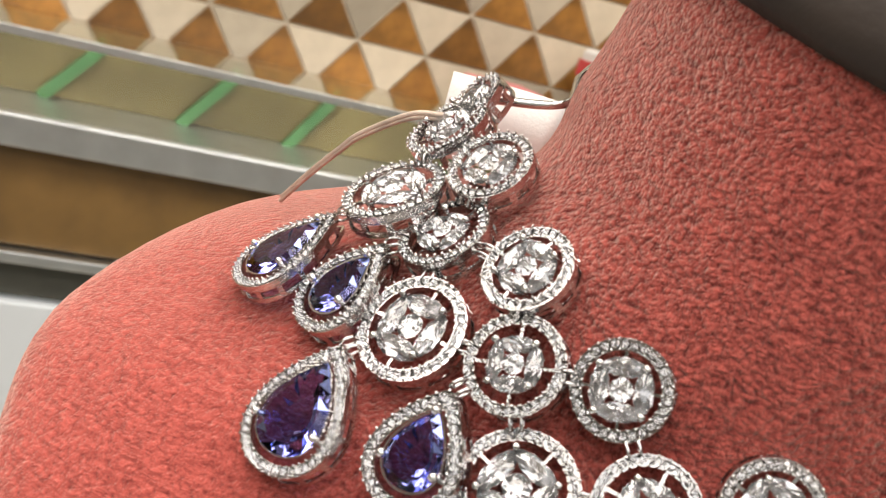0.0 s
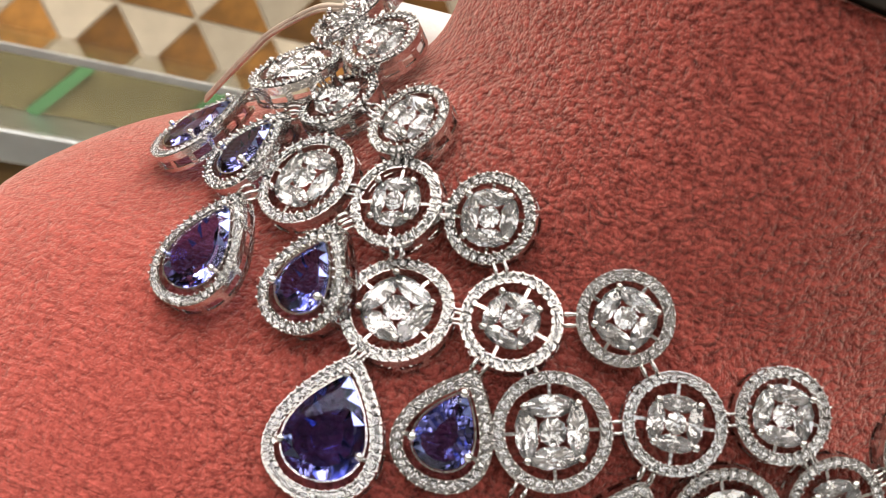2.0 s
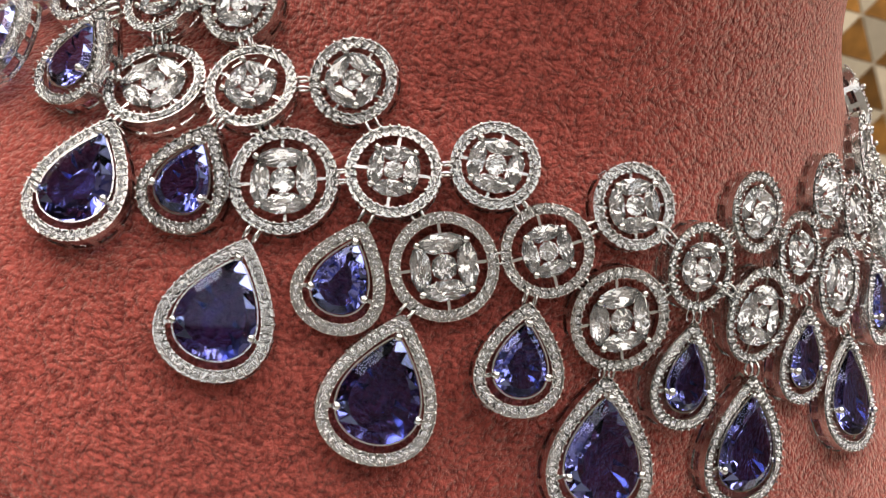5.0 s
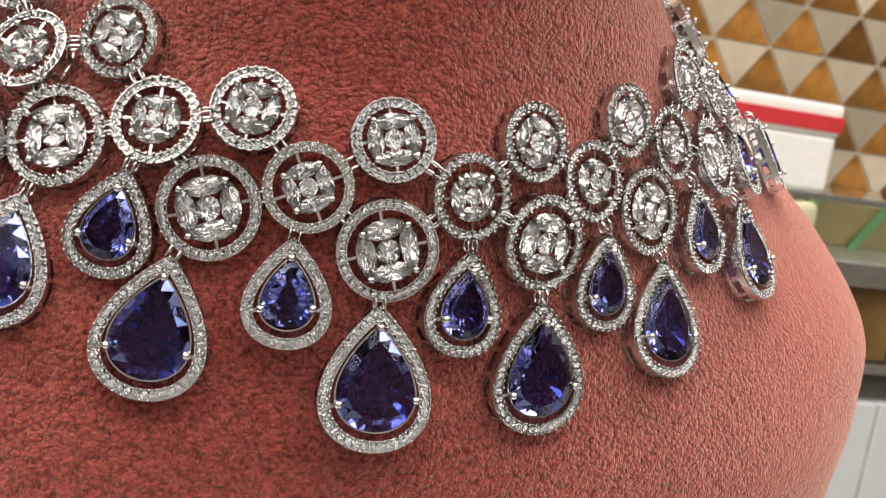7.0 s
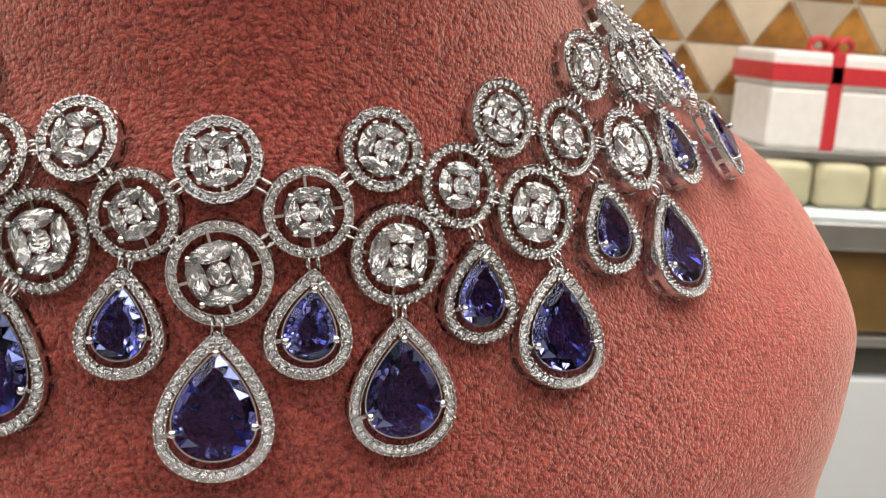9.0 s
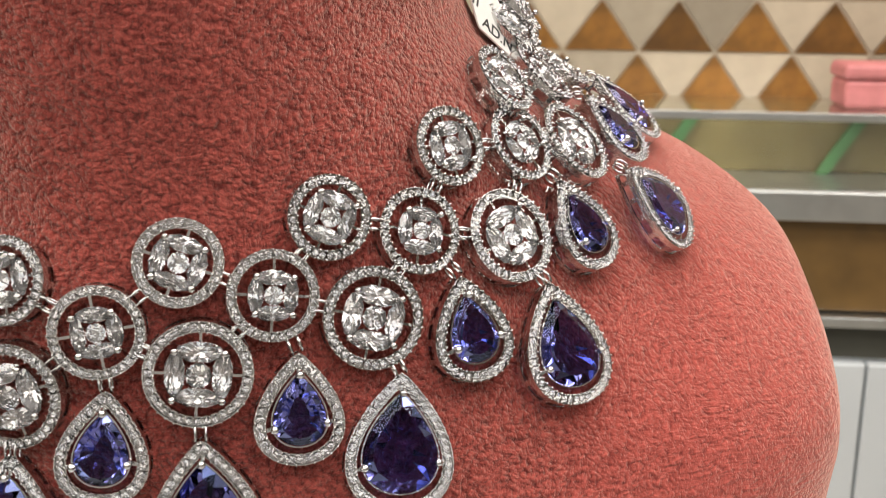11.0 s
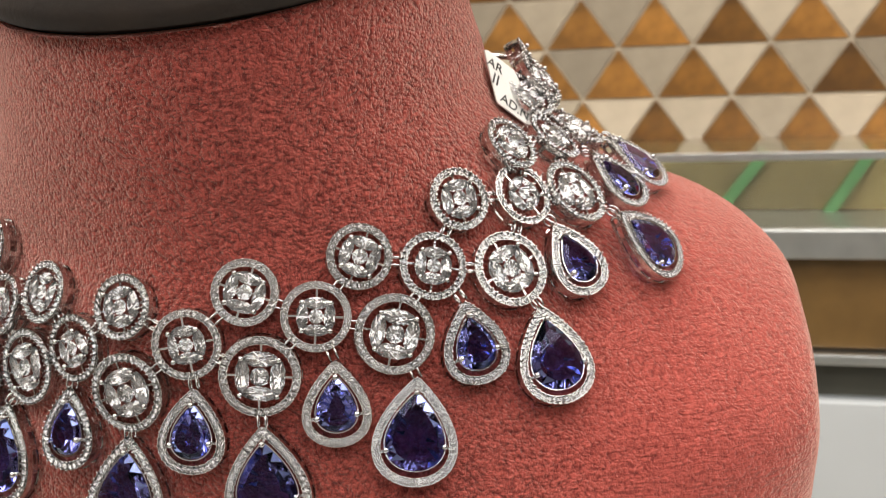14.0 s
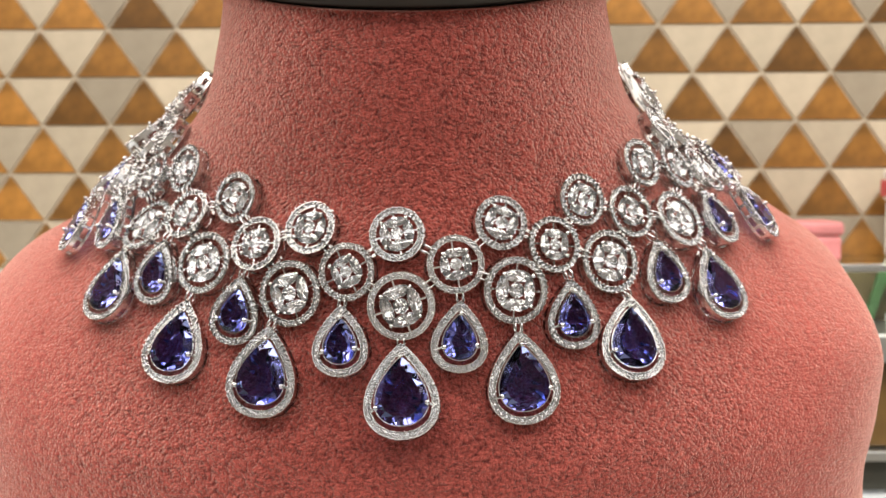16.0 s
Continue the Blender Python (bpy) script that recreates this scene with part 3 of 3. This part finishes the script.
def pear_kind(width, height, band, count, stone_w, stone_h):
    curve, normals = pear(width - band, height - band, count * 4)
    b = Build()
    halo(b, curve, normals, band, 4.8 * MM, 14)
    pave_beads(b, curve, normals, count, band)
    oc, on = pear(stone_w * 0.96, stone_h * 0.96, 40)
    b.band(oc, on, 0.32 * MM, 0.58 * MM, -2.2 * MM, 0.12 * MM)  # thin collar round the stone
    spots = []
    for k in (0, 13, 28):
        p, q = Vector((*oc[k], 0)), Vector((*on[k], 0))
        if k == 0:
            q = Vector((0, 1, 0))
        spots.append(p + q * 0.15 * MM)
        a = math.atan2(q.y, q.x)
        gap = (width - stone_w) / 2 - band * 0.6
        b.box(0, gap + 1.0 * MM, -0.35 * MM, 0.35 * MM, -1.2 * MM, -0.5 * MM, Matrix.Translation(p) @ Matrix.Rotation(a, 4, "Z"))
    body = b.mesh("pear_link", SILVER)
    s = small_stone(band * 0.315)
    places = [Matrix.Translation((c[0], c[1], -0.02 * MM)) @ Matrix.Rotation(random.uniform(0, 6), 4, "Z") @ pose(0, 0, 0, random.uniform(-13, 13), random.uniform(-13, 13), 0) for c, q in pave_places(curve, normals, count)]
    outline, _ = pear(stone_w, stone_h, 16)
    vs, fs = pear_cut(outline, 1.0 * MM, 2.9 * MM)
    stone = mesh_of("pear_stone", vs, fs, BLUE)
    stone.materials.append(BLUE_MIRROR)  # outer pavilion facets mirrored to stand in for inner reflection, the middle is open
    stone.polygons.foreach_set("material_index", [1 if k >= 2 and (k - 2) % 8 == 3 else 0 for k in range(len(fs))])
    pb = Build()
    pb.tube([(0, 0, -1.4 * MM), (0, 0, 1.3 * MM)], 0.5 * MM, 8)
    pb.ball((0, 0, 1.4 * MM), 0.80 * MM, rings=6, seg=10)
    return dict(body=body, one=gem_mesh("pave_stone", *s, PAVE, 8), places=places,
                stone=stone, prong=pb.mesh("prong", SILVER, True), spots=spots, outer=height / 2)


SMALL = round_kind(7.75 * MM, 1.9 * MM, 5.15 * MM, 29, 0.60)
MEDIUM = round_kind(8.15 * MM, 1.8 * MM, 4.8 * MM, 31, 0.60)
LARGE = round_kind(9.4 * MM, 2.0 * MM, 6.2 * MM, 35, 0.60)
DROP = pear_kind(16.0 * MM, 19.8 * MM, 2.1 * MM, 33, 9.3 * MM, 12.7 * MM)
BIG_DROP = pear_kind(20.8 * MM, 26.2 * MM, 2.2 * MM, 43, 14.5 * MM, 18.8 * MM)


def fill_pave(kind, link):
    for m in kind["places"]:
        part("pave_stone", kind["one"], link, m)


def outwards(n, x, amount):
    """Links beyond the collar bone lean outwards with the shoulder."""
    k = max(0.0, min(1.0, (abs(x) - 0.07) / 0.03)) * amount
    return (n + Vector((math.copysign(k, x), 0.7 * k, 0))).normalized()


def round_link(kind, at, label=""):
    p = Vector(at)
    d, n = bust_near(p)
    p = p + n * max(0.0, 0.0035 - d)
    if at[1] > 0.076:  # the last links stand away from the neck and tip forwards
        k = max(0.0, min(1.0, (abs(at[0]) - 0.086) / 0.006))
        n = (n + Vector((math.copysign(0.3 * k, at[0]), -0.35 + 0.2 * k, 0.15 + 0.25 * k))).normalized()
    else:
        n = outwards(n, at[0], 0.08)
    out = Vector((at[0], at[1] - 0.09, 0)).normalized()
    m = HOME @ frame_on(p, n, Vector((0, 0, -1)) + out * 0.3) @ Matrix.Rotation(random.uniform(-0.5, 0.5), 4, "Z")
    link = part("round_link", kind["body"], necklace, m, label)
    fill_pave(kind, link)
    c = kind["cluster"]
    for k in range(4):
        a = math.pi / 2 * k
        turn = Matrix.Rotation(a, 4, "Z")
        part("marquise_stone", random.choice(kind["marquise"]), link, turn @ Matrix.Translation((0, c * 0.65, -0.1 * MM)) @ pose(0, 0, 0, random.uniform(-16, 4), random.uniform(-9, 9), 0))
        part("prong", kind["prong"], link, turn @ Matrix.Translation((c * 0.68, c * 0.68, 0.15 * MM)))
    part("centre_stone", kind["mid"], link, Matrix.Translation((0, 0, 0.25 * MM)))
    return m, kind["outer"]


def pear_link(kind, tip, foot, size=1.0, label=""):
    tip, foot = Vector(tip), Vector(foot)
    down = (foot - tip).normalized()
    p = (tip + foot) / 2 + down * 0.4 * MM
    n = outwards(bust_near(p)[1], p.x, 0.12)
    flat = max(0.0, min(1.0, (abs(p.x) - 0.092) / 0.014))  # the outer drops lie flat on the shoulders
    n = n + flat * (Vector((-0.1, 0.0, 0.24)) if p.x < 0 else Vector((-0.05, -0.22, 0.22)))
    n = (n - down * n.dot(down)).normalized()
    side = n.cross(down) * kind["outer"] * size * 0.8
    near = min(bust_near(q)[0] for q in (tip, foot, p, p + side, p - side, foot + side * 0.6, foot - side * 0.6))
    p = p + n * max(0.0, 0.0036 - near)
    m = HOME @ frame_on(p, n, down) @ Matrix.Scale(size, 4)
    link = part("pear_link", kind["body"], necklace, m, label)
    fill_pave(kind, link)
    part("pear_stone", kind["stone"], link, Matrix.Translation((0, 0, 0.1 * MM)), "violet blue pear cut stone")
    for s in kind["spots"]:
        part("prong", kind["prong"], link, Matrix.Translation(s))
    return m, kind["outer"]


# places of the links, from the wearer's right end of each row to the left end
UPPER = [(-0.0775, 0.0985, 1.2595), (-0.0805, 0.0765, 1.2530), (-0.0795, 0.0556, 1.2418), (-0.0687, 0.0370, 1.2307), (-0.0498, 0.0195, 1.2220), (-0.0259, 0.0056, 1.2138),
         (-0.0007, 0.0030, 1.2110), (0.0270, 0.0078, 1.2140), (0.0511, 0.0182, 1.2204), (0.0708, 0.0350, 1.2308), (0.0815, 0.0528, 1.2428), (0.0818, 0.0785, 1.2531), (0.0785, 0.0955, 1.2610)]
MIDROW = [(-0.0830, 0.0930, 1.2555), (-0.0872, 0.0725, 1.2410), (-0.0815, 0.0470, 1.2288), (-0.0658, 0.0260, 1.2173), (-0.0421, 0.0098, 1.2091), (-0.0149, 0.0008, 1.2015),
          (0.0148, 0.0007, 1.2034), (0.0430, 0.0096, 1.2081), (0.0673, 0.0246, 1.2170), (0.0840, 0.0474, 1.2298), (0.0892, 0.0707, 1.2424), (0.0830, 0.0890, 1.2570)]
LOWER = [(-0.0930, 0.0848, 1.2440), (-0.0932, 0.0613, 1.2274), (-0.0808, 0.0368, 1.2136), (-0.0588, 0.0166, 1.2031), (-0.0316, 0.0035, 1.1953), (0.0001, -0.0031, 1.1924),
         (0.0319, 0.0008, 1.1961), (0.0600, 0.0150, 1.2029), (0.0840, 0.0340, 1.2145), (0.0958, 0.0597, 1.2288), (0.0917, 0.0900, 1.2434)]
# tip and foot of each drop
DROPS = [((-0.0935, 0.0760, 1.2354), (-0.1050, 0.0753, 1.2198)), ((-0.0881, 0.0484, 1.2221), (-0.0944, 0.0447, 1.2050)), ((-0.0701, 0.0248, 1.2087), (-0.0749, 0.0226, 1.1908)),
         ((-0.0456, 0.0090, 1.1993), (-0.0488, 0.0066, 1.1815)), ((-0.0164, -0.0001, 1.1919), (-0.0167, -0.0051, 1.1742)), ((0.0163, -0.0008, 1.1929), (0.0156, -0.0048, 1.1753)),
         ((0.0477, 0.0077, 1.1979), (0.0485, 0.0038, 1.1803)), ((0.0743, 0.0246, 1.2088), (0.0793, 0.0197, 1.1904)), ((0.0908, 0.0477, 1.2227), (0.1016, 0.0445, 1.2054)), ((0.0959, 0.0768, 1.2345), (0.1093, 0.0760, 1.2213))]
BIG_DROPS = [((-0.1002, 0.0910, 1.2360), (-0.1144, 0.0895, 1.2223)), ((-0.0997, 0.0623, 1.2197), (-0.1087, 0.0568, 1.2021)), ((-0.0852, 0.0360, 1.2044), (-0.0917, 0.0269, 1.1845)),
             ((-0.0628, 0.0158, 1.1917), (-0.0682, 0.0082, 1.1700)), ((-0.0372, 0.0022, 1.1857), (-0.0406, -0.0033, 1.1630)), ((0.0000, -0.0050, 1.1814), (0.0004, -0.0125, 1.1594)),
             ((0.0324, -0.0006, 1.1847), (0.0343, -0.0045, 1.1608)), ((0.0652, 0.0138, 1.1922), (0.0658, 0.0047, 1.1718)), ((0.0894, 0.0346, 1.2047), (0.0966, 0.0260, 1.1837)),
             ((0.1037, 0.0597, 1.2216), (0.1186, 0.0659, 1.2064)), ((0.0976, 0.0922, 1.2370), (0.1133, 0.0916, 1.2233))]
SIZES = (0.82, 0.85, 0.91, 0.95, 0.98, 1.0, 0.98, 0.95, 0.91, 0.85, 0.82)

upper = [round_link(SMALL, p) for p in UPPER]
middle = [round_link(MEDIUM, p) for p in MIDROW]
lower = [round_link(LARGE, p) for p in LOWER]
drops = [pear_link(DROP, p, d) for p, d in DROPS]
bigs = [pear_link(BIG_DROP, p, d, SIZES[i]) for i, (p, d) in enumerate(BIG_DROPS)]


# small double loops between neighbouring links
def loop_mesh():
    b = Build()
    b.tube([(1.35 * MM * math.cos(2 * math.pi * k / 14), 0, 0.9 * MM * math.sin(2 * math.pi * k / 14)) for k in range(14)], 0.28 * MM, 6, True)
    return b.mesh("jump_ring", SILVER, True)


LOOPS = loop_mesh()


def join(first, second, end=None):
    (a, ra), (b, rb) = first, second
    p, q = a.translation, b.translation if end is None else b @ Vector((0, end, 0))
    d = (q - p).normalized()
    if end is None:
        mid = (p + d * ra + q - d * rb) / 2
    else:
        mid = (p + d * ra + q) / 2
    n = (a.col[2].to_3d() + b.col[2].to_3d()).normalized()
    side = n.cross(d).normalized()
    m = Matrix.Identity(4)
    for i, col in enumerate((d, side, d.cross(side), mid - n * 1.0 * MM)):
        for j in range(3):
            m[j][i] = col[j]
    for s in (-0.9 * MM, 0.9 * MM):
        part("jump_ring", LOOPS, necklace, m @ Matrix.Translation((0, s, 0)))


for i, link in enumerate(middle):
    join(upper[i], link)
    join(link, upper[i + 1])
    for k in (i - 1, i):
        if 0 <= k < len(lower):
            join(link, lower[k])
for i, link in enumerate(drops):
    join(middle[i + 1], link, 9.9 * MM)
for i, link in enumerate(bigs):
    join(lower[i], link, 13.1 * MM)


# chain behind the neck, and the beaded cord that falls over the shoulder
def arc(points, n):
    """A smooth line through a few points."""
    pts, out = [Vector(p) for p in points], []
    pts = [2 * pts[0] - pts[1]] + pts + [2 * pts[-1] - pts[-2]]
    for i in range(1, len(pts) - 2):
        a, b, c, d = pts[i - 1:i + 3]
        for k in range(n):
            t = k / n
            out.append(0.5 * (2 * b + (c - a) * t + (2 * a - 5 * b + 4 * c - d) * t * t + (3 * b - a - 3 * c + d) * t**3))
    return out + [pts[-2]]


def cord(points, name, label):
    line = arc(points, 24)
    b = Build()
    b.tube(line, 0.6 * MM, 6)
    for k in range(0, len(line), 1):
        b.ball(line[k] - Vector((0, 0, 0.75 * MM)), 0.5 * MM, rings=5, seg=8)
    part(name, b.mesh(name, CORD, True), necklace, HOME, label)


cord([(-0.0825, 0.096, 1.2565), (-0.0868, 0.101, 1.2548), (-0.0927, 0.109, 1.248), (-0.095, 0.113, 1.2434), (-0.0979, 0.118, 1.2369), (-0.101, 0.123, 1.2295)], "beaded_cord", "thin beige beaded adjusting cord")
back = []
for k in range(13):
    turn = math.radians(112 + 136 * k / 12)
    z = 1.264 + 0.022 * math.sin(math.pi * k / 12)
    x, y = 0.002 + 0.069 * math.sin(turn), 0.074 - 0.054 * math.cos(turn)
    back.append(seat(x, y, z, 0.001)[0])
back = [Vector((0.0775, 0.0985, 1.2620))] + back + [Vector((-0.0765, 0.1005, 1.2605))]
b = Build()
b.tube(arc(back, 14), 0.9 * MM, 6)
part("neck_chain", b.mesh("neck_chain", SILVER, True), necklace, HOME, "thin silver chain round the back of the neck")


# paper tag on the neck, under the end of the upper row
def paper_tag():
    tag = tagged(new("paper_tag"), "white paper price tag lying against the velvet neck", "tag")
    foot, side, head = Vector((0.0748, 0.0650, 1.2520)), Vector((0.0072, 0.0055, -0.0069)), Vector((-0.0045, 0.0080, 0.0139))
    n = side.cross(head).normalized()
    tag.matrix_basis = frame_on(foot, n, side.cross(n))
    t = 0.2 * MM
    outline = [(x * MM, y * MM) for x, y in ((0.6, 0), (12.5, 0), (13, 0.6), (12, 6), (3.5, 15), (-6.2, 15), (-7.2, 14.2), (-0.2, 0.8))]
    k = len(outline)
    b = Build().add([(x, y, -t) for x, y in outline] + [(x, y, t) for x, y in outline],
                    [tuple(range(k - 1, -1, -1)), tuple(range(k, 2 * k))] + [(i, (i + 1) % k, k + (i + 1) % k, k + i) for i in range(k)])
    part("card", b.mesh("card", PAPER), tag)
    for text, x, y in (("AR", -5.6, 10.2), ("AD.N", 0.9, 1.3)):
        data = bpy.data.curves.new("lettering", "FONT")
        data.body, data.size, data.extrude = text, 4.2 * MM, 0.05 * MM
        data.materials.append(INK)
        part("lettering", data, tag, Matrix.Translation((x * MM, y * MM, t + 0.1 * MM)))
    for k in range(2):
        part("rule", Build().box((-2.6 + 1.3 * k) * MM, (-2.1 + 1.3 * k) * MM, 5.4 * MM, 9.0 * MM, t, t + 0.1 * MM).mesh("rule", INK), tag)


paper_tag()


def swing_card():
    """The blank white card that hangs on the clasp behind the neck."""
    card = tagged(new("swing_card"), "blank white paper card hanging at the clasp behind the neck", "tag")
    card.matrix_basis = pose(-0.0450, 0.150, 1.2490, 0, 0, -28)
    b = Build()
    n, w, h = 8, 0.028, 0.021
    for k in range(n + 1):
        u = k / n
        for z in (-h / 2, h / 2):
            b.v.append(((u - 0.5) * w, 0.003 * math.sin(math.pi * u), z))
    for k in range(n):
        b.f.append((2 * k, 2 * k + 2, 2 * k + 3, 2 * k + 1))
    me = b.mesh("card", PAPER, True)
    ob = part("card", me, card)
    ob.modifiers.new("thickness", "SOLIDIFY").thickness = 0.0006


swing_card()
